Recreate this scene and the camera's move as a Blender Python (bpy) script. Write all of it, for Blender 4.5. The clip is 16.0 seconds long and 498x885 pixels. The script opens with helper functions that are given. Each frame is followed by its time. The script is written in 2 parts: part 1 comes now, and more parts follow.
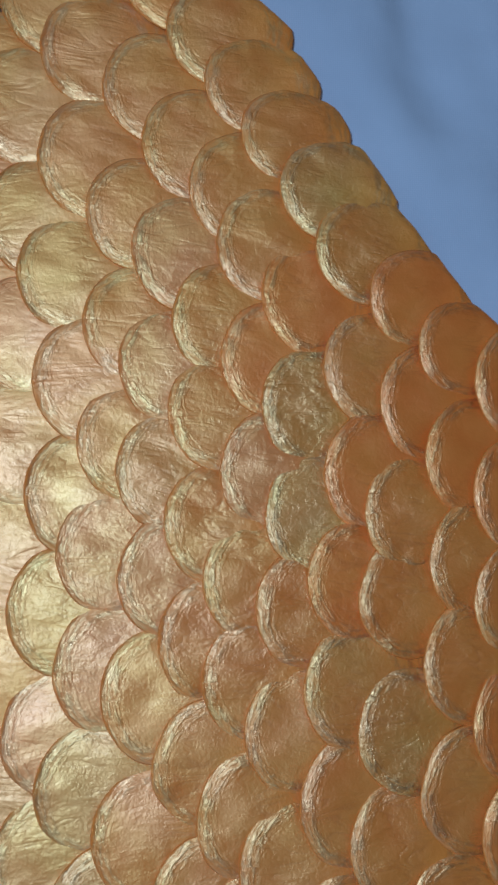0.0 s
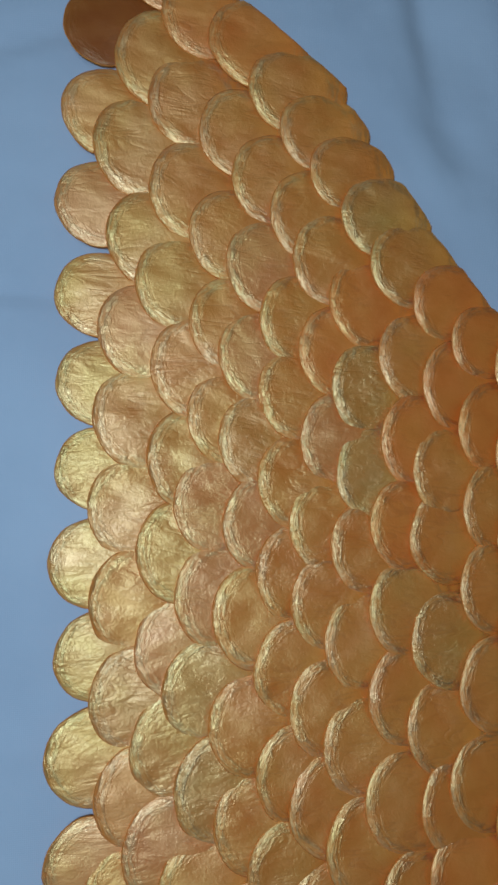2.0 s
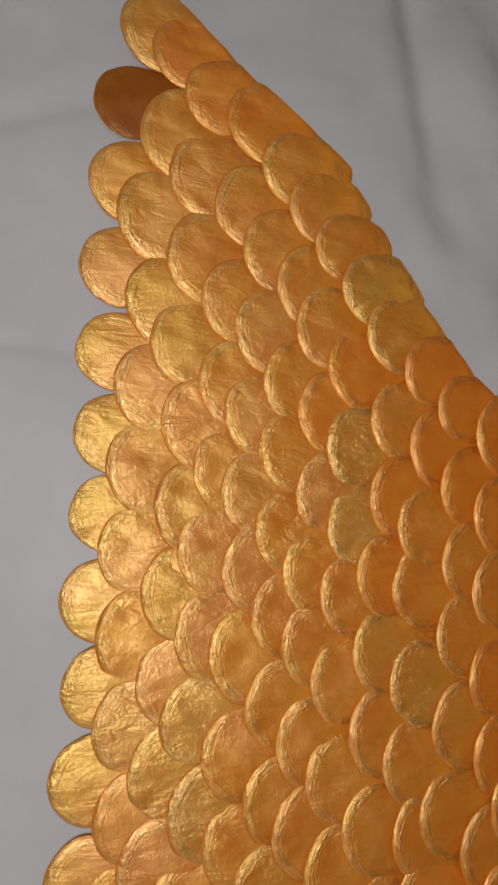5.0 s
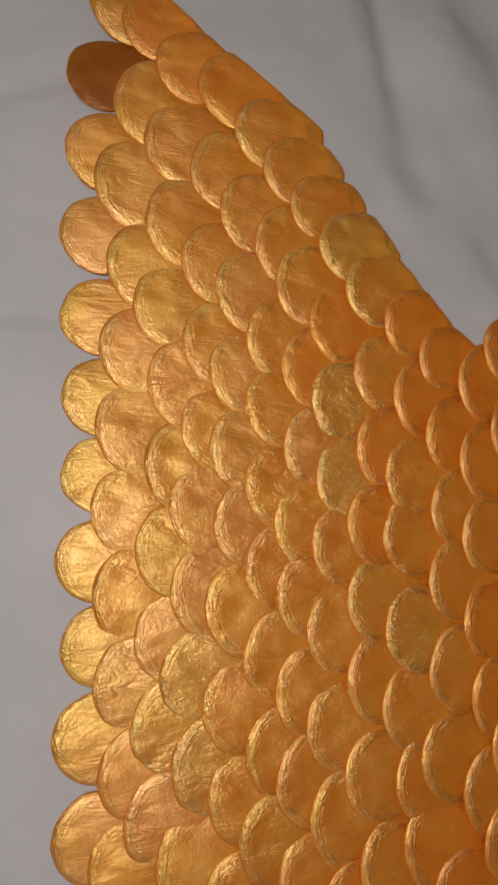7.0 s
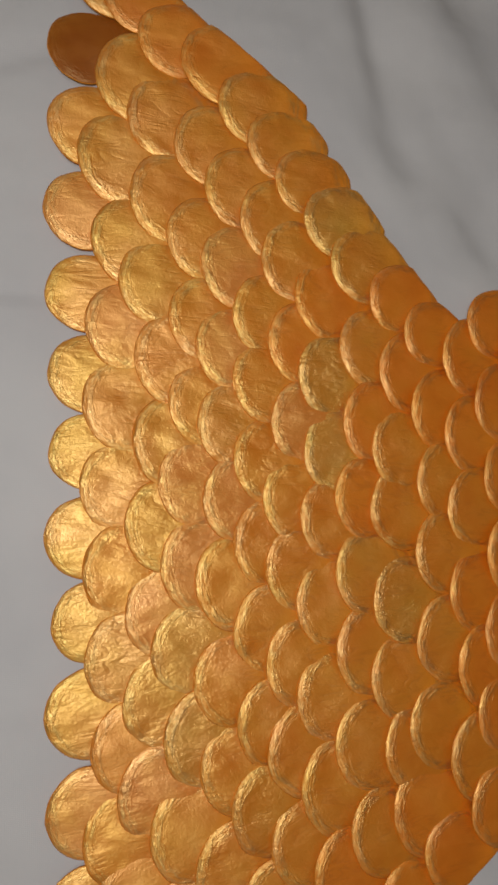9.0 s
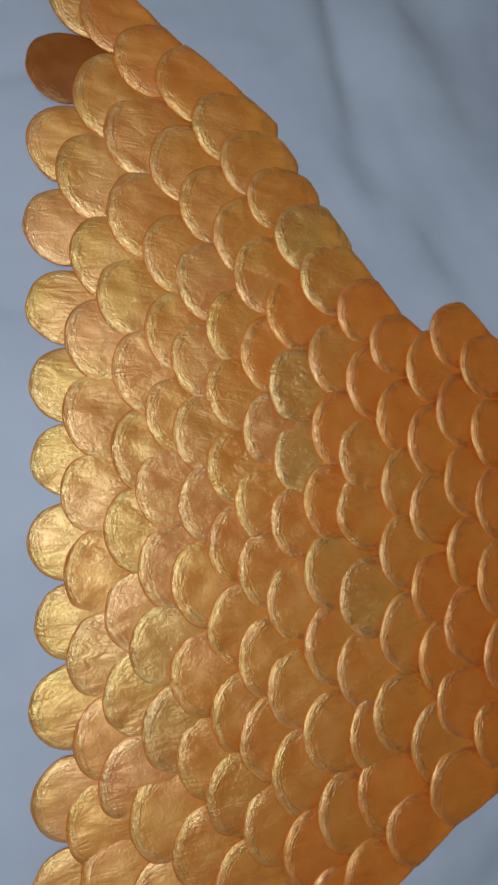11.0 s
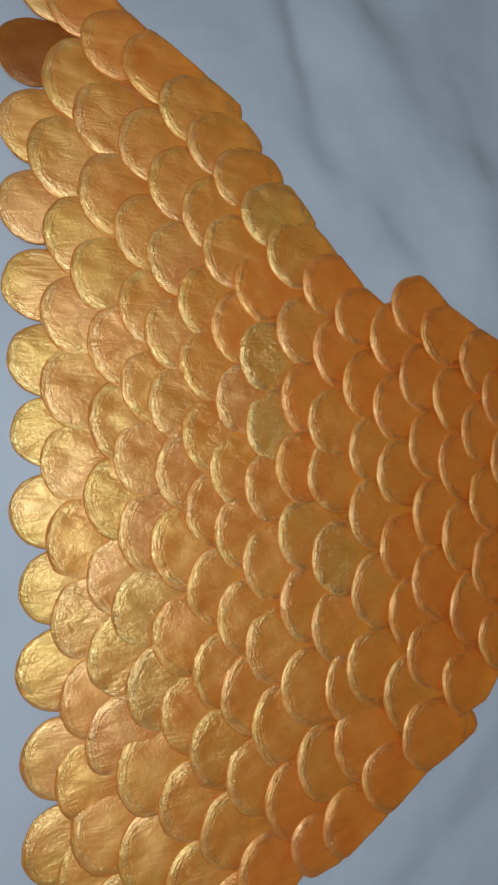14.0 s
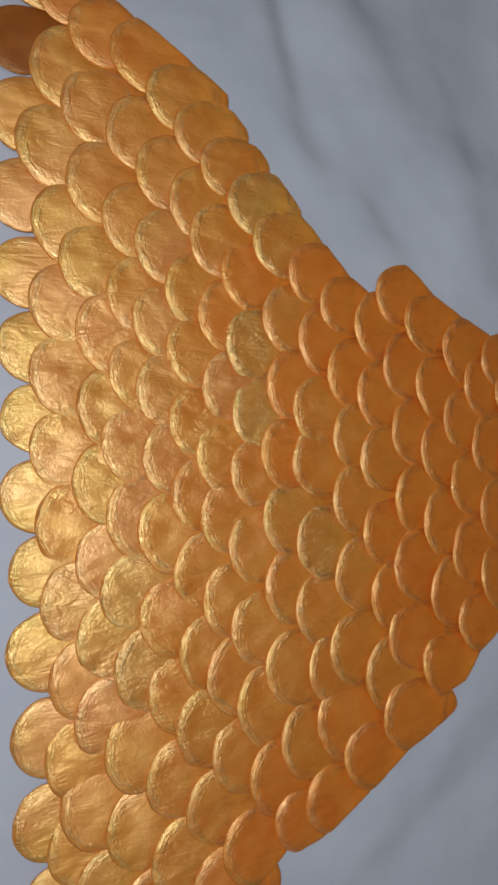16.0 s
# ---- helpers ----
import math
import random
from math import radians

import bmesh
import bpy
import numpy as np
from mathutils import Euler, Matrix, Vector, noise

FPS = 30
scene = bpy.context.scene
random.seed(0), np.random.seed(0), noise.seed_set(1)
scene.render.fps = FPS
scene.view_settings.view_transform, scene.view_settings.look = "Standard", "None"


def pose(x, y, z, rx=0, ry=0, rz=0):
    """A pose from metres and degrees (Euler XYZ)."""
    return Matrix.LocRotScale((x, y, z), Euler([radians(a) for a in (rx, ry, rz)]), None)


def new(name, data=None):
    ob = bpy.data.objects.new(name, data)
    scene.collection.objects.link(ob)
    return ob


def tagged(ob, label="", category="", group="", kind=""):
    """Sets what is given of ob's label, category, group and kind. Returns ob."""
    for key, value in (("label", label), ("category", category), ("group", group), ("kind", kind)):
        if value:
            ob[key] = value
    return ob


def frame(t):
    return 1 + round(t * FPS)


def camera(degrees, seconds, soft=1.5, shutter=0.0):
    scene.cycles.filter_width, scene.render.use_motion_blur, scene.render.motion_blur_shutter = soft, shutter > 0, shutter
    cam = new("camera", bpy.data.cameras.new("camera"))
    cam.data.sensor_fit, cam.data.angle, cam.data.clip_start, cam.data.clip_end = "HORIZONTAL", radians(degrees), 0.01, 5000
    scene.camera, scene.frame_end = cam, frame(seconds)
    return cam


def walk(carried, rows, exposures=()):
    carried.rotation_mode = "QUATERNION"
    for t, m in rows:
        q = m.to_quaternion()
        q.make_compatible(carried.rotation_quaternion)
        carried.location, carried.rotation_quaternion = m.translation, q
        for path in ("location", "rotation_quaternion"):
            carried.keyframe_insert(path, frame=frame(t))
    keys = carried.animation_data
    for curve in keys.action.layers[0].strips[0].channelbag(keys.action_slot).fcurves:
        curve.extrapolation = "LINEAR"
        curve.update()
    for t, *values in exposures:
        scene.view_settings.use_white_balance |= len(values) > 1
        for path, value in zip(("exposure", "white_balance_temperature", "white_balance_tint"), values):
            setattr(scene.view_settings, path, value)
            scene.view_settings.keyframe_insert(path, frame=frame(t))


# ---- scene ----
# Camera: a phone held above the work, slowly drawn back.
cam = camera(37.0, 16.0, soft=3.0)
ROWS = [
    (0, 0.0195, 0.0329, 0.2373, 5.83, -2.75, -0.13),
    (0.5, 0.0128, 0.0381, 0.2498, 6.26, -2.74, 0.53),
    (1, -0.0000, 0.0531, 0.2642, 6.93, -3.66, 1.48),
    (1.5, -0.0138, 0.0461, 0.2769, 6.64, -4.01, 0.90),
    (2, -0.0305, 0.0183, 0.2940, 5.70, -6.16, -1.01),
    (2.5, -0.0369, 0.0080, 0.3055, 5.30, -6.18, -2.05),
    (3, -0.0364, 0.0323, 0.3092, 5.97, -6.57, 0.04),
    (3.5, -0.0320, 0.0448, 0.3085, 6.74, -6.48, 1.93),
    (3.7, -0.0369, 0.0376, 0.3044, 6.58, -6.30, 1.32),
    (5.8, -0.0417, 0.0364, 0.3291, 5.56, -8.50, 1.65),
    (6, -0.0394, 0.0502, 0.3294, 6.27, -8.06, 2.28),
    (6.5, -0.0345, 0.0415, 0.3216, 6.64, -6.78, 0.94),
    (7, -0.0368, 0.0123, 0.3232, 6.92, -7.57, -1.50),
    (7.5, -0.0346, 0.0069, 0.3196, 6.40, -6.47, -2.44),
    (8, -0.0368, 0.0146, 0.3227, 6.00, -7.70, -2.14),
    (8.5, -0.0353, 0.0140, 0.3315, 7.09, -8.72, -2.39),
    (9, -0.0421, 0.0076, 0.3231, 5.99, -9.32, -2.36),
    (9.5, -0.0297, 0.0115, 0.3335, 6.14, -8.83, -2.72),
    (9.7, -0.0328, 0.0161, 0.3398, 5.56, -10.06, -2.38),
    (11.8, -0.0413, 0.0212, 0.3449, 4.13, -11.24, -2.70),
    (12, -0.0421, 0.0245, 0.3488, 3.96, -11.92, -1.90),
    (12.5, -0.0479, 0.0239, 0.3538, 4.34, -13.02, -2.29),
    (13, -0.0396, -0.0009, 0.3493, 3.98, -11.56, -5.14),
    (13.5, -0.0407, -0.0042, 0.3502, 4.10, -11.56, -5.31),
    (14, -0.0451, 0.0046, 0.3548, 4.50, -12.87, -4.23),
    (14.5, -0.0426, 0.0057, 0.3523, 4.61, -12.66, -4.03),
    (15, -0.0417, -0.0024, 0.3477, 4.70, -11.90, -4.73),
    (15.5, -0.0427, -0.0024, 0.3536, 4.57, -12.99, -4.88),
    (16, -0.0451, 0.0041, 0.3612, 3.46, -13.71, -4.19),
]
# exposure and white balance of the phone, which hunts
LOOKS = [
    (0, -0.22, 3800, 4), (0.5, -0.29, 3800, 5), (1, -0.22, 3750, -4), (1.5, -0.27, 4000, -4), (2, -0.22, 4000, -4),
    (2.5, -0.17, 4400, -4), (3, -0.07, 5950, 11), (3.5, -0.07, 6300, 11), (6, -0.02, 5950, 7), (6.5, -0.07, 6350, 9),
    (7, -0.10, 6450, 13), (7.5, -0.07, 6400, 11), (8, -0.07, 6450, 13), (8.5, -0.07, 6450, 14), (9, -0.02, 6300, 9),
    (9.5, -0.07, 4450, 1), (12, 0.03, 5850, 9), (12.5, 0.08, 6500, 11), (13, 0.06, 5300, 9), (13.5, 0.08, 4250, -3),
    (14, 0.10, 4850, -1), (14.5, 0.13, 6250, 7), (15, 0.13, 5850, 7), (15.5, 0.06, 4250, -3), (16, 0.08, 5200, 7),
]
walk(cam, [(t, pose(x, y, z, rx, ry, rz)) for t, x, y, z, rx, ry, rz in ROWS], LOOKS)

# Light: the small white torch beside the lens; a dim fill added overhead.
world = bpy.data.worlds.new("room_world")
scene.world = world
world.use_nodes = True
world.node_tree.nodes["Background"].inputs["Color"].default_value = (0.05, 0.05, 0.055, 1)

torch = new("torch_light", bpy.data.lights.new("torch_light", "POINT"))
torch.data.energy, torch.data.color, torch.data.shadow_soft_size = 4.0, (1.0, 0.97, 0.93), 0.012
torch.matrix_world = pose(-0.066, 0.016, 0.405)

fill_light = new("fill_light", bpy.data.lights.new("fill_light", "AREA"))
fill_light.data.energy, fill_light.data.size = 3.5, 0.4
fill_light.data.color = (1.0, 0.93, 0.85)
fill_light.matrix_world = pose(-0.4, 0.1, 2.15)


# ---- materials ----
def material(name):
    m = bpy.data.materials.new(name)
    m.use_nodes = True
    t = m.node_tree
    return m, t, t.nodes["Principled BSDF"]


def node(t, kind, inputs=(), **props):
    n = t.nodes.new(kind)
    for k, v in props.items():
        setattr(n, k, v)
    for k, v in dict(inputs).items():
        if isinstance(v, bpy.types.NodeSocket):
            t.links.new(v, n.inputs[k])
        else:
            n.inputs[k].default_value = v
    return n


def mixed(t, mode, factor, a, b):
    n = node(t, "ShaderNodeMix", data_type="RGBA", blend_type=mode)
    for k, v in ((0, factor), (6, a), (7, b)):
        if isinstance(v, bpy.types.NodeSocket):
            t.links.new(v, n.inputs[k])
        else:
            n.inputs[k].default_value = v
    return n.outputs[2]


def ramp(t, value, lo, hi, a=0.0, b=1.0):
    return node(t, "ShaderNodeMapRange", {0: value, 1: lo, 2: hi, 3: a, 4: b}).outputs[0]


def scale_coordinates(t):
    """Coordinates on one scale, shifted by chance so that no two look alike; and its chance number."""
    place = node(t, "ShaderNodeTexCoord").outputs["Object"]
    info = node(t, "ShaderNodeObjectInfo")
    shift = node(t, "ShaderNodeVectorMath", {0: (7.1, 3.7, 5.3), "Scale": info.outputs["Random"]}, operation="SCALE")
    moved = node(t, "ShaderNodeVectorMath", {0: place, 1: shift.outputs[0]}, operation="ADD")
    return moved.outputs[0], info


def pearl_scale():
    """Orange translucent film with a crinkled gold pearl coat."""
    m, t, p = material("pearl_orange_film")
    at, info = scale_coordinates(t)
    chance, tint = info.outputs["Random"], info.outputs["Color"]
    drawn = node(t, "ShaderNodeMapping", {0: at, 3: (1.0, 2.6, 1.0)}).outputs[0]
    folds = node(t, "ShaderNodeTexNoise", {"Vector": drawn, "Scale": 60.0, "Detail": 3.0, "Roughness": 0.5, "Distortion": 1.1}).outputs[0]
    crinkle = node(t, "ShaderNodeTexNoise", {"Vector": at, "Scale": 430.0, "Detail": 4.0, "Roughness": 0.65, "Distortion": 1.2}).outputs[0]
    grain = node(t, "ShaderNodeTexNoise", {"Vector": at, "Scale": 1500.0, "Detail": 3.0}).outputs[0]
    blotch = node(t, "ShaderNodeTexNoise", {"Vector": at, "Scale": 60.0, "Detail": 3.0}).outputs[0]
    # long thin pleats from the free end towards the root, pinched where they meet
    pulled = node(t, "ShaderNodeMapping", {0: at, 3: (0.42, 1.5, 1.0)}).outputs[0]
    swell = node(t, "ShaderNodeTexNoise", {"Vector": pulled, "Scale": 125.0, "Detail": 2.0, "Roughness": 0.55, "Distortion": 0.9}).outputs[0]
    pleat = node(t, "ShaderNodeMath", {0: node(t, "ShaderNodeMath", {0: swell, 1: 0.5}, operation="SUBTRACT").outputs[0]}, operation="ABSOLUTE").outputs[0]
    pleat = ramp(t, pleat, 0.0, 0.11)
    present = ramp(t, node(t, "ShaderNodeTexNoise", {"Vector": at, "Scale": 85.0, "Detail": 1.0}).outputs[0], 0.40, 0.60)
    crease_shade = node(t, "ShaderNodeMath", {0: ramp(t, pleat, 0.0, 0.35, 1.0, 0.0), 1: present}, operation="MULTIPLY").outputs[0]
    # the free end is coated and crinkled, the root lies bare under glue
    along = node(t, "ShaderNodeSeparateXYZ", {0: node(t, "ShaderNodeTexCoord").outputs["Object"]}).outputs[0]
    ragged = node(t, "ShaderNodeMath", {0: along, 1: ramp(t, blotch, 0.3, 0.7, -0.004, 0.004)}, operation="ADD").outputs[0]
    coated = ramp(t, ragged, 0.003, 0.015, 1.0, 0.65)
    crumple = node(t, "ShaderNodeMath", {0: info.outputs["Alpha"], 1: ramp(t, chance, 0.0, 1.0, 0.7, 1.15)}, operation="MULTIPLY").outputs[0]
    wrinkled = node(t, "ShaderNodeMath", {0: crumple, 1: coated}, operation="MULTIPLY").outputs[0]
    # concentric crinkles in the rolled rim
    flat = node(t, "ShaderNodeSeparateXYZ", {0: node(t, "ShaderNodeTexCoord").outputs["Object"]})
    reach = node(t, "ShaderNodeVectorMath", {0: node(t, "ShaderNodeCombineXYZ", {0: flat.outputs[0], 1: flat.outputs[1]}).outputs[0]}, operation="LENGTH").outputs["Value"]
    turn = node(t, "ShaderNodeMath", {0: flat.outputs[1], 1: flat.outputs[0]}, operation="ARCTAN2").outputs[0]
    round_at = node(t, "ShaderNodeCombineXYZ", {0: node(t, "ShaderNodeMath", {0: reach, 1: 900.0}, operation="MULTIPLY").outputs[0], 1: node(t, "ShaderNodeMath", {0: turn, 1: 3.2}, operation="MULTIPLY").outputs[0], 2: ramp(t, chance, 0.0, 1.0, 0.0, 90.0)}).outputs[0]
    rings = node(t, "ShaderNodeTexNoise", {"Vector": round_at, "Scale": 1.0, "Detail": 3.0, "Roughness": 0.6, "Distortion": 0.5}).outputs[0]
    near_rim = ramp(t, reach, 0.0105, 0.0140, 0.0, 0.85)
    f1 = node(t, "ShaderNodeBump", {"Strength": wrinkled, "Distance": 0.0009, "Height": folds})
    b1 = node(t, "ShaderNodeBump", {"Strength": node(t, "ShaderNodeMath", {0: wrinkled, 1: present}, operation="MULTIPLY").outputs[0], "Distance": 0.00018, "Height": pleat, "Normal": f1.outputs[0]})
    b0 = node(t, "ShaderNodeBump", {"Strength": node(t, "ShaderNodeMath", {0: near_rim, 1: ramp(t, along, -0.004, 0.004, 1.0, 0.0)}, operation="MULTIPLY").outputs[0], "Distance": 0.0007, "Height": rings, "Normal": b1.outputs[0]})
    b2 = node(t, "ShaderNodeBump", {"Strength": wrinkled, "Distance": 0.00027, "Height": crinkle, "Normal": b0.outputs[0]})
    b3 = node(t, "ShaderNodeBump", {"Strength": 0.65, "Distance": 0.00011, "Height": grain, "Normal": b2.outputs[0]})
    dye = mixed(t, "MULTIPLY", 1.0, tint, node(t, "ShaderNodeCombineColor", {0: ramp(t, blotch, 0.3, 0.7, 0.86, 1.1), 1: ramp(t, blotch, 0.3, 0.7, 0.76, 1.14), 2: ramp(t, blotch, 0.3, 0.7, 0.7, 1.1)}).outputs[0])
    # shade in the pleat valleys, painted into the dye as darker lines
    dye = mixed(t, "MULTIPLY", ramp(t, crease_shade, 0.0, 1.0, 0.0, 0.34), dye, (0.6, 0.42, 0.3, 1))
    p.inputs["Base Color"].default_value = (0.6, 0.2, 0.03, 1)
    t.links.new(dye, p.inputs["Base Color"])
    p.inputs["Roughness"].default_value = 0.5
    p.inputs["Specular IOR Level"].default_value = 0.2
    t.links.new(b3.outputs[0], p.inputs["Normal"])
    sheen = node(t, "ShaderNodeTexNoise", {"Vector": at, "Scale": 38.0, "Detail": 2.0}).outputs[0]
    luster = mixed(t, "MIX", ramp(t, sheen, 0.36, 0.64), (1.0, 0.71, 0.30, 1), (0.98, 0.79, 0.25, 1))
    gold = mixed(t, "MIX", ramp(t, info.outputs["Alpha"], 0.3, 0.6, 0.62, 0.75), tint, luster)
    pearl = node(t, "ShaderNodeBsdfPrincipled", {"Base Color": gold, "Metallic": 1.0, "Roughness": ramp(t, blotch, 0.3, 0.7, 0.43, 0.55), "Normal": b3.outputs[0], "Anisotropic": 0.6, "Tangent": node(t, "ShaderNodeCombineXYZ", {1: 1.0}).outputs[0], "Coat Weight": 0.3, "Coat Roughness": 0.26, "Coat Normal": b3.outputs[0]})
    share = node(t, "ShaderNodeMath", {0: ramp(t, blotch, 0.25, 0.75, 0.32, 0.58), 1: ramp(t, info.outputs["Alpha"], 0.2, 0.95, 0.72, 1.26)}, operation="MULTIPLY").outputs[0]
    thinned = node(t, "ShaderNodeMath", {0: coated, 1: ramp(t, info.outputs["Alpha"], 0.08, 0.3, 0.25, 1.0)}, operation="MULTIPLY").outputs[0]
    face = node(t, "ShaderNodeMath", {0: share, 1: thinned}, operation="MULTIPLY").outputs[0]
    # the coat gathers in broken crinkles on the rolled rim
    gathered = node(t, "ShaderNodeMath", {0: ramp(t, rings, 0.43, 0.58), 1: ramp(t, reach, 0.0120, 0.0142, 0.0, 0.36)}, operation="MULTIPLY").outputs[0]
    gathered = node(t, "ShaderNodeMath", {0: gathered, 1: ramp(t, info.outputs["Alpha"], 0.08, 0.3, 0.1, 1.0)}, operation="MULTIPLY").outputs[0]
    shown = node(t, "ShaderNodeMath", {0: face, 1: gathered}, operation="ADD", use_clamp=True).outputs[0]
    both = node(t, "ShaderNodeMixShader", {0: shown, 1: p.outputs[0], 2: pearl.outputs[0]})
    clear = node(t, "ShaderNodeBsdfTransparent", {0: (1.0, 0.55, 0.16, 1)})
    film = node(t, "ShaderNodeMixShader", {0: 0.15, 1: both.outputs[0], 2: clear.outputs[0]})
    t.links.new(film.outputs[0], t.nodes["Material Output"].inputs[0])
    return m


def film_back():
    """The plain underside of the film, mostly clear."""
    m, t, p = material("orange_film_back")
    at, info = scale_coordinates(t)
    n = node(t, "ShaderNodeTexNoise", {"Vector": at, "Scale": 300.0, "Detail": 2.0}).outputs[0]
    t.links.new(mixed(t, "MIX", n, (0.6, 0.18, 0.015, 1), (0.75, 0.26, 0.03, 1)), p.inputs["Base Color"])
    p.inputs["Roughness"].default_value = 0.5
    clear = node(t, "ShaderNodeBsdfTransparent", {0: (1.0, 0.8, 0.5, 1)})
    film = node(t, "ShaderNodeMixShader", {0: 0.8, 1: p.outputs[0], 2: clear.outputs[0]})
    t.links.new(film.outputs[0], t.nodes["Material Output"].inputs[0])
    return m


def cut_edge():
    """The bare edge of the film: deep orange, a little glossy."""
    m, t, p = material("orange_film_edge")
    at, info = scale_coordinates(t)
    n = node(t, "ShaderNodeTexNoise", {"Vector": at, "Scale": 500.0, "Detail": 3.0}).outputs[0]
    tone = mixed(t, "MIX", ramp(t, n, 0.35, 0.65), (0.80, 0.26, 0.018, 1), (0.88, 0.35, 0.035, 1))
    t.links.new(tone, p.inputs["Base Color"])
    p.inputs["Roughness"].default_value = 0.4
    b = node(t, "ShaderNodeBump", {"Strength": 0.6, "Distance": 0.0003, "Height": n})
    t.links.new(b.outputs[0], p.inputs["Normal"])
    clear = node(t, "ShaderNodeBsdfTransparent", {0: (1.0, 0.7, 0.3, 1)})
    film = node(t, "ShaderNodeMixShader", {0: 0.25, 1: p.outputs[0], 2: clear.outputs[0]})
    t.links.new(film.outputs[0], t.nodes["Material Output"].inputs[0])
    return m


def cotton():
    """White cotton with a fine weave and faint stains."""
    m, t, p = material("white_cotton")
    at = node(t, "ShaderNodeTexCoord").outputs["Object"]
    w1 = node(t, "ShaderNodeTexWave", {"Vector": at, "Scale": 420.0, "Distortion": 1.0, "Detail": 1.0}, bands_direction="X").outputs["Fac"]
    w2 = node(t, "ShaderNodeTexWave", {"Vector": at, "Scale": 420.0, "Distortion": 1.0, "Detail": 1.0}, bands_direction="Y").outputs["Fac"]
    weave = node(t, "ShaderNodeMath", {0: w1, 1: w2}, operation="ADD").outputs[0]
    soft = node(t, "ShaderNodeTexNoise", {"Vector": at, "Scale": 14.0, "Detail": 4.0}).outputs[0]
    crush = node(t, "ShaderNodeTexNoise", {"Vector": at, "Scale": 38.0, "Detail": 1.5}).outputs[0]
    tone = mixed(t, "MIX", ramp(t, soft, 0.3, 0.7), (0.47, 0.455, 0.455, 1), (0.54, 0.52, 0.51, 1))
    t.links.new(tone, p.inputs["Base Color"])
    p.inputs["Roughness"].default_value = 0.9
    p.inputs["Specular IOR Level"].default_value = 0.15
    b1 = node(t, "ShaderNodeBump", {"Strength": 0.4, "Distance": 0.005, "Height": crush})
    b2 = node(t, "ShaderNodeBump", {"Strength": 0.1, "Distance": 0.0002, "Height": weave, "Normal": b1.outputs[0]})
    t.links.new(b2.outputs[0], p.inputs["Normal"])
    return m


def plain(name, rgb, rough=0.8, grain=8.0):
    m, t, p = material(name)
    at = node(t, "ShaderNodeTexCoord").outputs["Object"]
    n = node(t, "ShaderNodeTexNoise", {"Vector": at, "Scale": grain, "Detail": 5.0}).outputs[0]
    tone = mixed(t, "MIX", ramp(t, n, 0.3, 0.7), (*[c * 0.88 for c in rgb], 1), (*rgb, 1))
    t.links.new(tone, p.inputs["Base Color"])
    p.inputs["Roughness"].default_value = rough
    return m


PEARL, EDGE, BACK, COTTON = pearl_scale(), cut_edge(), film_back(), cotton()
PAINT, BOARD = plain("wall_paint", (0.6, 0.57, 0.52)), plain("floor_board", (0.28, 0.19, 0.12), 0.5)


# ---- the room round the cloth: unseen, added for bounced light and reflections ----
def block(name, lo, hi, mat):
    bm = bmesh.new()
    bmesh.ops.create_cube(bm, size=1.0)
    for v in bm.verts:
        v.co = [a + (b - a) * (c + 0.5) for a, b, c in zip(lo, hi, v.co)]
    me = bpy.data.meshes.new(name)
    bm.to_mesh(me)
    bm.free()
    me.materials.append(mat)
    return new(name, me)


def setting(ob, label, category):
    return tagged(ob, label, category, kind="structure")


setting(block("floor", (-1.2, -1.2, -0.12), (1.2, 1.2, -0.02), BOARD), "brown wooden floor under the cloth", "floor")
setting(block("ceiling", (-1.2, -1.2, 2.2), (1.2, 1.2, 2.3), PAINT), "unseen plain painted ceiling, added for bounced light", "ceiling")
for side, lo, hi in (("north", (-1.2, 1.2, -0.12), (1.2, 1.3, 2.3)), ("south", (-1.2, -1.3, -0.12), (1.2, -1.2, 2.3)),
                     ("west", (-1.3, -1.3, -0.12), (-1.2, 1.3, 2.3)), ("east", (1.2, -1.3, -0.12), (1.3, 1.3, 2.3))):
    setting(block("wall_" + side, lo, hi, PAINT), "unseen plain painted wall, added for bounced light", "wall")


# ---- helpers for things ----
def part(name, me, parent, label=""):
    ob = new(name, me)
    ob.parent = parent
    return tagged(ob, label)


# ---- the cloth ----
def crease(x, y, a, b, width, depth, fade=0.03):
    """A fold along the line from a to b: a pressed groove with a soft lip on either side."""
    ax, ay = a
    dx, dy = b[0] - ax, b[1] - ay
    long = math.hypot(dx, dy)
    along = ((x - ax) * dx + (y - ay) * dy) / long
    off = ((x - ax) * dy - (y - ay) * dx) / long
    end = max(0.0, -along, along - long)
    return -depth * math.exp(-(off / width) ** 2) * math.exp(-(end / fade) ** 2)


FOLDS = [
    ((0.060, 0.36), (0.0735, 0.259), 0.0050, 0.0018), ((0.0735, 0.259), (0.090, 0.180), 0.0080, 0.0014),
    ((0.080, 0.235), (0.135, 0.150), 0.0180, 0.0024), ((0.130, 0.290), (0.165, 0.190), 0.0160, 0.0034),
    ((0.185, 0.300), (0.215, 0.160), 0.0180, 0.0046), ((0.105, 0.205), (0.150, 0.120), 0.0120, 0.0012),
    ((-0.160, 0.1010), (-0.075, 0.0995), 0.0024, 0.0022), ((-0.160, 0.1870), (-0.070, 0.2170), 0.0055, 0.0026),
    ((-0.160, 0.060), (-0.085, 0.055), 0.0080, 0.0010), ((0.100, -0.215), (0.190, -0.135), 0.0150, 0.0013),
    ((0.060, -0.235), (0.120, -0.190), 0.0120, 0.0009),
]


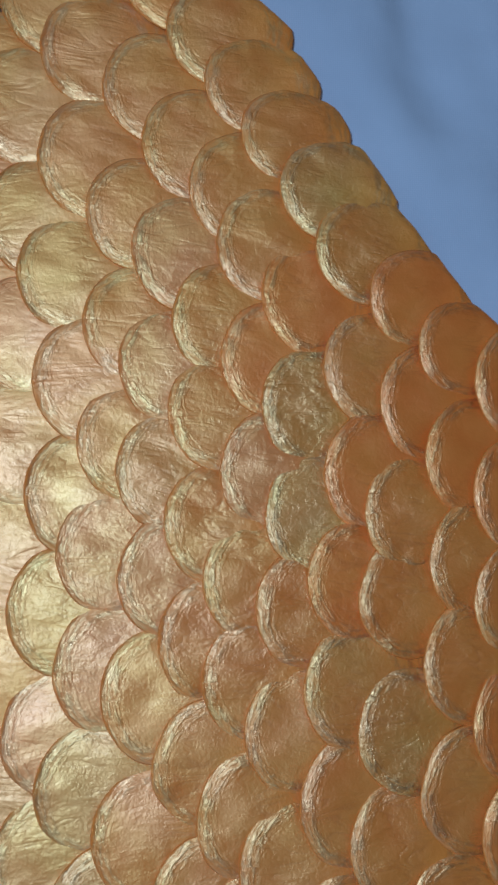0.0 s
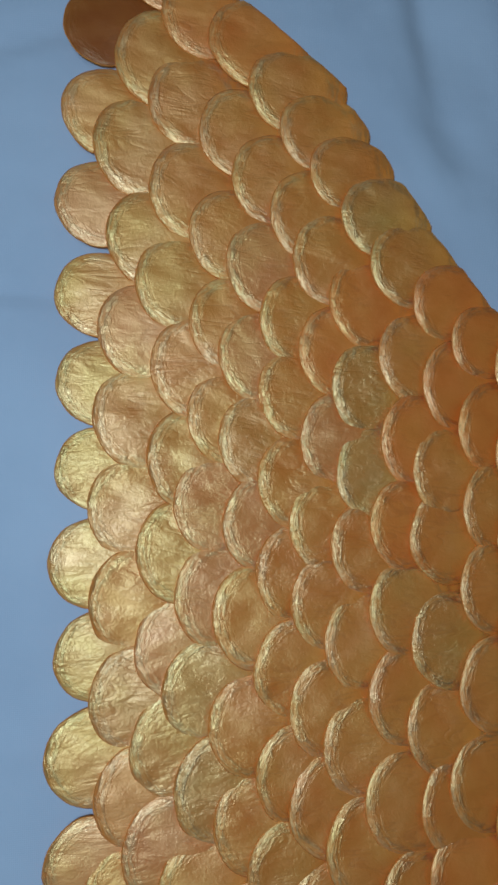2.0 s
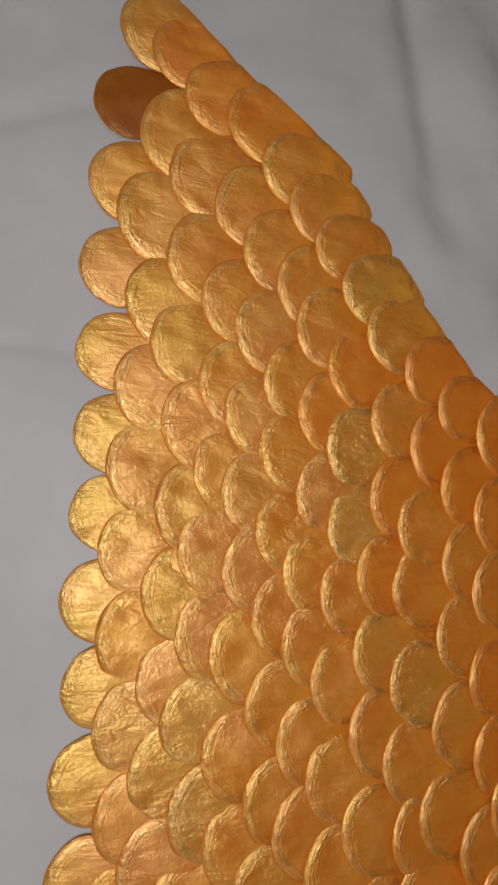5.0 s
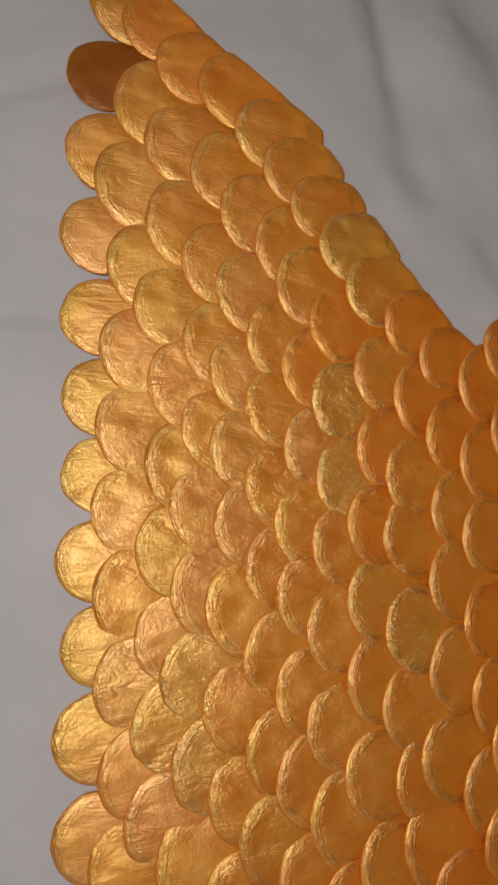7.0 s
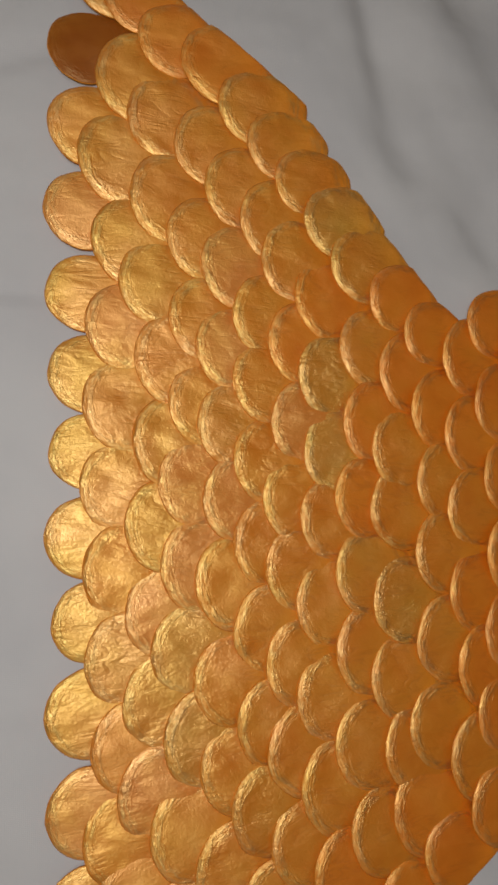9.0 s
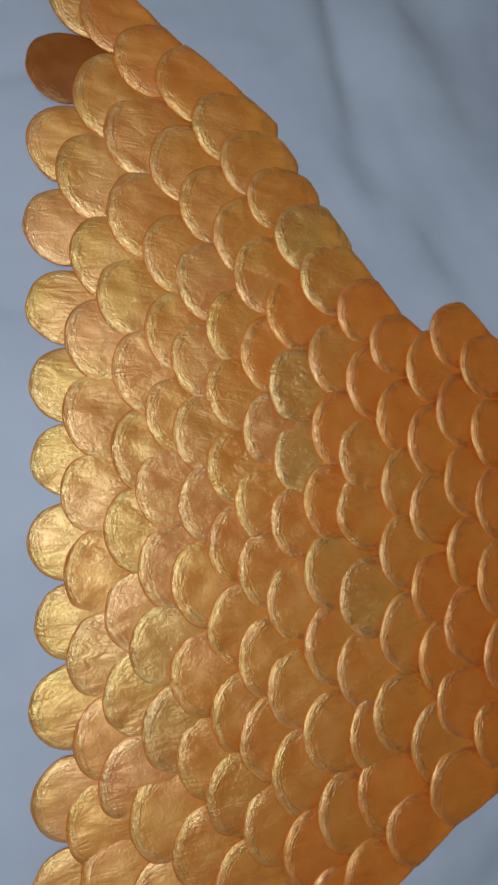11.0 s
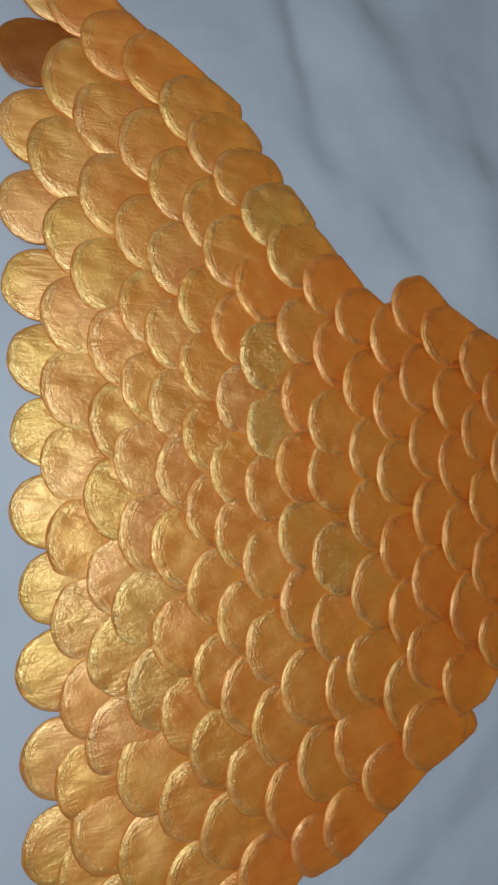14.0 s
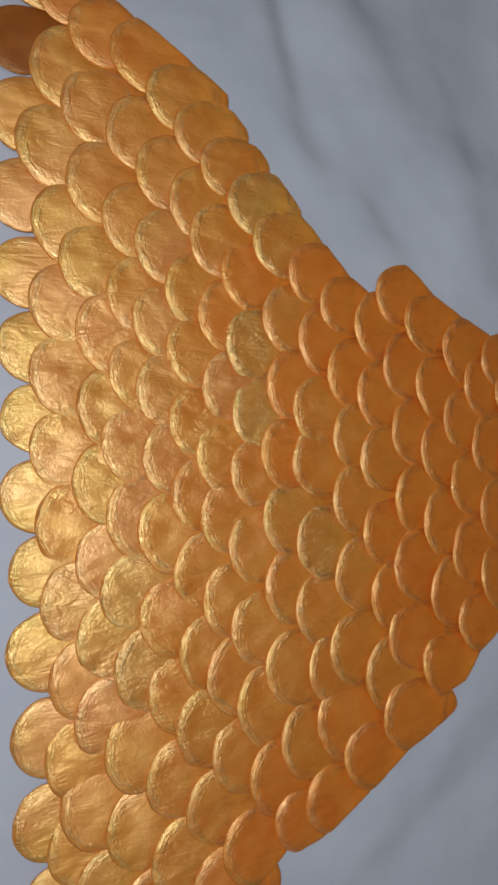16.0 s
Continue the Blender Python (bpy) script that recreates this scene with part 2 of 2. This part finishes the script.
def ledge(x, y, a, b, width, drop, reach):
    """Where the cloth drops along the line from a to b, and climbs again beyond it."""
    ax, ay = a
    dx, dy = b[0] - ax, b[1] - ay
    long = math.hypot(dx, dy)
    along = ((x - ax) * dx + (y - ay) * dy) / long
    off = ((y - ay) * dx - (x - ax) * dy) / long
    end = max(0.0, -along, along - long)
    return -drop * 0.5 * (1 + math.tanh(off / width)) * math.exp(-max(0.0, off) / reach) * math.exp(-(end / 0.02) ** 2)


LEDGES = [
    ((0.071, 0.36), (0.069, 0.285), 0.0060, 0.0032, 0.055), ((0.069, 0.285), (0.080, 0.225), 0.0070, 0.0034, 0.060),
    ((0.080, 0.225), (0.088, 0.185), 0.0090, 0.0036, 0.040), ((0.088, 0.185), (0.130, 0.136), 0.0095, 0.0044, 0.030),
    ((0.130, 0.136), (0.142, 0.112), 0.0080, 0.0036, 0.022), ((0.090, 0.330), (0.128, 0.262), 0.0120, 0.0070, 0.040),
    ((0.128, 0.262), (0.150, 0.215), 0.0130, 0.0060, 0.035), ((0.166, 0.262), (0.188, 0.183), 0.0110, 0.0085, 0.045),
    ((0.188, 0.183), (0.192, 0.110), 0.0130, 0.0060, 0.045), ((0.125, 0.215), (0.160, 0.155), 0.0110, 0.0045, 0.024),
    ((0.190, -0.120), (0.120, -0.215), 0.0160, 0.0030, 0.045), ((0.150, -0.150), (0.090, -0.205), 0.0100, 0.0015, 0.020),
]


def cotton_cloth():
    ox, oy = 0.006, 0.008
    n, half = 300, 1.1
    line = [half * (0.3 * u + 0.7 * u ** 3) for u in np.linspace(-1, 1, n + 1)]
    verts = []
    for y in line:
        for x in line:
            z = sum(crease(x - ox, y - oy, a, b, w, d) for a, b, w, d in FOLDS)
            z += sum(ledge(x, y, *fold) for fold in LEDGES)
            z += 0.0024 * (noise.noise(Vector(((x + y) * 13, (x - y) * 5, 6.3))) - 0.5)
            z += 0.0022 * (noise.noise(Vector((x * 9, y * 9, 3.1))) - 0.6) + 0.0010 * noise.noise(Vector((x * 34, y * 30, 8.7)))
            verts.append((x, y, min(z, 0.0)))
    w = n + 1
    faces = [(j * w + i, j * w + i + 1, (j + 1) * w + i + 1, (j + 1) * w + i) for j in range(n) for i in range(n)]
    me = bpy.data.meshes.new("cotton_cloth")
    me.from_pydata(verts, [], faces)
    me.polygons.foreach_set("use_smooth", [True] * len(faces))
    me.materials.append(COTTON)
    ob = new("cotton_cloth", me)
    thick = ob.modifiers.new("thickness", "SOLIDIFY")
    thick.thickness, thick.offset = 0.0008, -1
    return tagged(ob, "creased white cotton cloth spread over the floor", "cloth")


cotton_cloth()

# ---- the tail of overlapping scales ----
RADIUS = 0.017
PROFILE = [(0.16, 0.0), (0.30, 0.001), (0.42, 0.004), (0.54, 0.009), (0.65, 0.015), (0.74, 0.021), (0.80, 0.026), (0.85, 0.027), (0.90, 0.020), (0.945, 0.003),
           (0.982, -0.018), (1.0, -0.034), (0.985, -0.050), (0.9, -0.042), (0.5, -0.03)]
RIM = 10  # the ring where the bare cut edge begins


def scale_mesh(seed, root=1.10, cut=None):
    """root: how far the root end reaches; cut: a line (point, outward normal, in radii) at which the film is trimmed. One film scale: round at the free end (-x), drawn to a blunt point at the root (+x), with a rolled rim."""
    n = 48
    s = Vector((seed * 3.7, seed * 1.9, seed * 5.3))
    verts, faces, slots = [], [], []
    rings = []
    for rho, h in PROFILE:
        ring = []
        for k in range(n):
            a = 2 * math.pi * k / n
            c, d = math.cos(a), math.sin(a)
            wob = 1 + 0.040 * noise.noise(Vector((c * 1.3, d * 1.3, 0)) + s) + 0.014 * noise.noise(Vector((c * 4, d * 4, 2)) + s)
            out = wob * (1.0 + (root - 1) * max(0.0, c) ** 3)
            trimmed = False
            for (px, py), (qx, qy) in cut or ():
                facing = 1.03 * c * qx + d * qy
                if facing > 0.05:
                    edge = max(0.2, (px * qx + py * qy) / facing) * (1 + 0.012 * noise.noise(Vector((c * 9, d * 9, 7)) + s))
                    trimmed |= edge < out
                    out = min(out, edge)
            free = 0.5 + 0.8 * noise.noise(Vector((c * 11, d * 11, 6)) + s) if trimmed else min(1.0, max(0.0, (0.25 - c) / 0.6))
            bead = (h * (0.4 + 0.6 * free) if rho < 0.99 and h < 0 else h) if h < 0 else h * free * max(0.05, 0.75 + 1.3 * noise.noise(Vector((c * 2.2, d * 2.2, 5)) + s) + 0.3 * noise.noise(Vector((c * 9, d * 9, 9)) + s))
            x, y = rho * out * c * 1.03, rho * out * d
            warp = 0.036 * noise.noise(Vector((x * 1.0, y * 2.2, 1)) + s) + 0.014 * noise.noise(Vector((x * 1.8, y * 5.0, 4)) + s)
            warp -= 0.115 * y * y + 0.018 * x * x
            ring.append(len(verts))
            verts.append((x * RADIUS, y * RADIUS, (bead + warp) * RADIUS))
        rings.append(ring)
    top = len(verts)
    verts.append((0, 0, 0.03 * noise.noise(Vector((0, 0, 1)) + s) * RADIUS))
    low = len(verts)
    verts.append((0, 0, -0.03 * RADIUS))
    for k in range(n):
        faces.append((top, rings[0][k], rings[0][(k + 1) % n]))
        slots.append(0)
    for i in range(len(rings) - 1):
        for k in range(n):
            faces.append((rings[i][k], rings[i + 1][k], rings[i + 1][(k + 1) % n], rings[i][(k + 1) % n]))
            slots.append(2 if i >= RIM + 2 else 1 if i >= RIM else 0)
    for k in range(n):
        faces.append((rings[-1][k], low, rings[-1][(k + 1) % n]))
        slots.append(2)
    me = bpy.data.meshes.new("scale")
    me.from_pydata(verts, [], faces)
    me.materials.append(PEARL)
    me.materials.append(EDGE)
    me.materials.append(BACK)
    me.polygons.foreach_set("material_index", slots)
    me.polygons.foreach_set("use_smooth", [True] * len(faces))
    return me


# dye of a scale, and how crinkled its film is
TONES = {"x": (0.92, 0.282, 0.008, 0.55), "o": (0.928, 0.244, 0.005, 0.39), "y": (0.91, 0.308, 0.012, 0.66),
         "w": (0.91, 0.345, 0.020, 0.88), "p": (0.93, 0.29, 0.034, 0.6), "g": (0.91, 0.332, 0.022, 0.76), "b": (0.33, 0.085, 0.003, 0.05)}

LABELS = {"b": "plain dark brown scale", "w": "crumpled pale gold scale", "p": "pinkish gold scale"}

# Courses of scales from the fringe to the root: place across and along the cloth and radius, in millimetres, and the dye.
COURSES = [
    [(-59.7, -147.3, 17.7, 'y'), (-57.6, -109.5, 18.7, 'p'), (-57.6, 1.3, 17.5, 'g'), (-57.4, -183.6, 17.9, 'p'), (-57.4, -70.4, 18.6, 'y'), (-56.7, 37.2, 16.4, 'g'), (-56.4, 106.1, 17.2, 'y'), (-55.9, -33.9, 17.0, 'g'), (-55.3, 71.0, 17.4, 'g'), (-55.2, 143.9, 18.4, 'p'), (-53.9, 219.3, 17.0, 'b'), (-52.6, 182.3, 18.5, 'x'), (-49.6, -160.7, 13.7, 'x'), (-44.3, -121.0, 17.8, 'x')],
    [(-42.8, 21.9, 17.5, 'y'), (-42.3, -13.8, 18.1, 'x'), (-41.9, -50.0, 17.9, 'g'), (-41.1, -86.1, 17.3, 'x'), (-40.7, 57.6, 18.3, 'y'), (-39.9, 254.7, 21.2, 'y'), (-39.6, 92.2, 17.6, 'p'), (-39.1, 168.1, 19.4, 'y'), (-37.9, -143.4, 18.6, 'x'), (-35.8, 130.0, 18.1, 'y'), (-35.5, -181.8, 16.9, 'y'), (-31.4, 206.2, 19.0, 'x'), (-30.0, -105.1, 18.0, 'p'), (-28.4, 244.9, 18.1, 'o')],
    [(-27.3, -68.1, 17.9, 'g'), (-25.6, -31.6, 17.8, 'p'), (-24.5, 112.0, 17.9, 'y'), (-24.0, 5.3, 18.3, 'y'), (-20.5, 40.6, 18.0, 'y'), (-19.2, -158.0, 17.8, 'x'), (-18.8, 188.3, 18.1, 'x'), (-18.0, 150.1, 18.8, 'x'), (-18.0, 77.0, 18.5, 'x'), (-16.9, -121.7, 18.4, 'x'), (-15.7, -48.1, 17.5, 'w'), (-14.5, -195.2, 18.1, 'x'), (-13.3, 225.3, 17.9, 'o'), (-10.9, 22.6, 17.3, 'p')],
    [(-10.5, -84.5, 18.6, 'w'), (-9.5, -12.7, 18.4, 'p'), (-6.0, 57.1, 16.2, 'x'), (-5.6, 94.7, 15.9, 'x'), (-5.4, 132.0, 15.8, 'x'), (-1.1, 175.3, 15.6, 'x'), (-0.2, -138.2, 17.2, 'x'), (1.2, -61.5, 17.1, 'x'), (1.2, -176.1, 18.7, 'x'), (2.4, -97.5, 16.8, 'x'), (5.4, -20.6, 18.7, 'x'), (6.0, 48.1, 16.5, 'y'), (6.2, 82.3, 16.3, 'p'), (7.1, 15.0, 16.4, 'p')],
    [(8.1, 215.3, 20.3, 'o'), (11.5, 119.5, 17.9, 'p'), (13.3, 155.5, 16.7, 'x'), (15.5, -116.1, 17.5, 'y'), (17.1, -153.7, 16.7, 'x'), (18.6, -192.3, 17.8, 'o'), (18.7, -80.9, 17.0, 'x'), (19.0, -41.1, 17.2, 'x'), (19.4, 96.5, 12.7, 'x'), (19.6, -5.1, 16.5, 'x'), (20.9, 31.4, 15.9, 'x'), (22.4, 67.0, 16.8, 'x'), (23.0, 195.0, 18.9, 'x'), (29.2, 140.6, 17.2, 'x')],
    [(29.6, -130.7, 15.3, 'x'), (32.0, -92.8, 17.8, 'x'), (32.0, -16.3, 15.2, 'x'), (32.9, -57.2, 17.7, 'x'), (33.3, 13.6, 16.4, 'x'), (34.0, 177.0, 17.2, 'x'), (35.6, -175.3, 19.0, 'o'), (37.5, 47.6, 15.5, 'p'), (37.9, 84.2, 15.5, 'o'), (38.9, 122.1, 18.1, 'x'), (44.9, 159.5, 16.3, 'x'), (46.4, -32.0, 16.9, 'x'), (46.6, -71.5, 18.2, 'x'), (46.8, -109.3, 18.7, 'x')],
    [(47.4, -144.8, 15.8, 'o'), (49.2, 4.8, 15.8, 'x'), (50.8, 34.1, 14.9, 'w'), (51.0, 68.5, 16.1, 'w'), (51.9, 104.1, 16.6, 'o'), (58.6, -166.4, 15.7, 'o'), (59.3, 140.9, 17.9, 'w'), (61.8, -92.7, 18.3, 'x'), (62.7, 13.6, 13.5, 'o'), (64.1, -53.6, 18.1, 'x'), (64.4, -129.6, 16.0, 'x'), (64.9, -19.6, 17.2, 'y'), (71.5, 81.5, 16.6, 'x'), (71.9, 120.8, 19.1, 'y')],
    [(72.3, 47.2, 17.7, 'o'), (77.3, -66.2, 16.2, 'x'), (77.4, -159.7, 18.3, 'o'), (79.7, 8.5, 14.8, 'x'), (80.3, -32.6, 16.4, 'w'), (80.9, -96.2, 15.3, 'x'), (84.5, 34.6, 17.1, 'x'), (86.5, -122.2, 18.6, 'o'), (86.6, 104.4, 16.5, 'o'), (87.2, 69.5, 14.6, 'o'), (94.1, -87.7, 16.6, 'x'), (98.6, -141.4, 18.1, 'o'), (100.5, -50.6, 17.6, 'x'), (100.6, -12.7, 15.9, 'x')],
    [(101.5, 87.9, 15.9, 'o'), (101.6, 52.3, 14.7, 'o'), (103.5, 19.1, 16.0, 'x'), (113.7, -102.8, 18.5, 'x'), (116.7, -64.2, 15.7, 'o'), (116.8, -31.1, 17.0, 'o'), (117.3, 40.7, 15.1, 'o'), (117.6, 6.8, 16.4, 'x'), (120.6, 76.5, 16.9, 'o'), (122.4, -124.2, 19.4, 'o'), (127.7, -85.7, 18.0, 'o'), (133.0, -49.4, 17.8, 'o'), (134.4, 92.4, 17.3, 'o'), (134.8, 55.1, 17.0, 'o')],
    [(135.8, -15.0, 17.3, 'o'), (136.1, 20.2, 16.4, 'o'), (145.8, -101.8, 18.8, 'o'), (149.7, 77.7, 17.5, 'o'), (151.5, -28.6, 17.8, 'o'), (152.0, 42.9, 16.6, 'o'), (152.1, -65.2, 17.6, 'o'), (152.1, 9.2, 16.9, 'o'), (165.9, -81.7, 16.7, 'o'), (167.1, -45.4, 18.3, 'o'), (167.4, 24.8, 17.0, 'o'), (167.9, -9.2, 16.9, 'o'), (170.6, 62.6, 18.5, 'o'), (179.8, 43.1, 16.2, 'o')],
    [(181.7, -59.4, 17.5, 'o'), (182.0, 10.0, 16.8, 'o'), (183.2, -24.7, 16.2, 'o'), (190.5, 55.9, 15.6, 'o'), (197.1, -66.8, 15.9, 'o'), (198.6, 38.4, 17.1, 'o'), (198.7, 2.8, 17.9, 'o'), (201.1, -30.8, 17.3, 'o'), (204.5, 22.6, 17.1, 'o')],
]

LEAN = 6.6
# Lines at which the film is trimmed along the upper side: from, to, in metres.
TRIMS = [
    ((-0.0405, 0.2758), (-0.0010, 0.2368)),
    ((0.0036, 0.2351), (0.0460, 0.1985)),
    ((0.0444, 0.1970), (0.0817, 0.1373)),
    ((0.0797, 0.1379), (0.1057, 0.1026)),
    ((0.1020, 0.1067), (0.1160, 0.0935)),
    ((0.1413, 0.1054), (0.1503, 0.0952)),
    ((0.1462, 0.0974), (0.1662, 0.0824)),
    ((0.1643, 0.0837), (0.1882, 0.0677)),
    ((0.1731, -0.0883), (0.1629, -0.0966)),
    ((0.1637, -0.0961), (0.1512, -0.1118)),
    ((0.1512, -0.1118), (0.1333, -0.1195)),
    ((0.1428, -0.1284), (0.1173, -0.1424)),
    ((0.1173, -0.1424), (0.0941, -0.1597)),
    ((0.0941, -0.1597), (0.0669, -0.1775)),
    ((0.0669, -0.1775), (0.0450, -0.1835)),
    ((0.0450, -0.1835), (0.0319, -0.1945)),
]


def trims_for(x, y, r):
    """The trim lines that pass through a scale, as seen from its centre, in radii."""
    cuts = []
    for (ax, ay), (bx, by) in TRIMS:
        dx, dy = bx - ax, by - ay
        long = math.hypot(dx, dy)
        along = ((x - ax) * dx + (y - ay) * dy) / long
        qx, qy = -dy / long, dx / long
        if (ax - 0.04) * qx + (ay - 0.02) * qy < 0:
            qx, qy = -qx, -qy
        away = (ax - x) * qx + (ay - y) * qy
        if -0.3 * r < along < long + 0.15 * r and 0.2 * r < away < 1.35 * r:
            cuts.append(((qx * away / r, qy * away / r), (qx, qy)))
    return cuts


def near(x, y, every):
    """How many radii the nearest scale's centre is away."""
    return min(math.hypot(x - u, y - v) / w for u, v, w, _ in every)


def scale_tail():
    tail = new("fish_tail")
    inner = [scale_mesh(i + 1, 1.45) for i in range(10)]
    outer = [scale_mesh(i + 21, 1.10) for i in range(6)]
    rng = random.Random(11)
    every = [s for course in COURSES for s in course]
    for n, (x, y, r, tone) in enumerate(every):
        deep = near(x - 1.6 * r, y, every) < 1.35
        cuts = trims_for(x * 0.001, y * 0.001, r * 0.001)
        covered = near(x + 1.25 * r, y, every) < (1.05 if deep and not cuts else 0.95)
        grown = max(r, 17.0) if covered and deep and not cuts else r
        x, r = x + (grown - r) * 1.03, grown
        if cuts:
            me = scale_mesh(40 + n, 1.25, cuts)
        else:
            me = rng.choice(inner if covered else outer)
        ob = part("scale", me, tail)
        f = r * 0.001 / RADIUS
        ob.scale = (f, f * (1.14 if covered and deep and not cuts else 1.0), f)
        spin = 0 if cuts else rng.uniform(-7, 7)
        ob.rotation_euler = (radians(rng.uniform(-2.0, 2.0)), radians(LEAN + rng.uniform(-0.8, 0.8)), radians(spin))
        ob.location = (x * 0.001, y * 0.001, 0.0042 + rng.uniform(-0.0002, 0.0002))
        ob.color = TONES[tone]
        if tone in LABELS:
            ob["label"] = LABELS[tone]
    return tagged(tail, "fan of overlapping pearly orange-gold film scales on white cloth", "fish tail")


scale_tail()
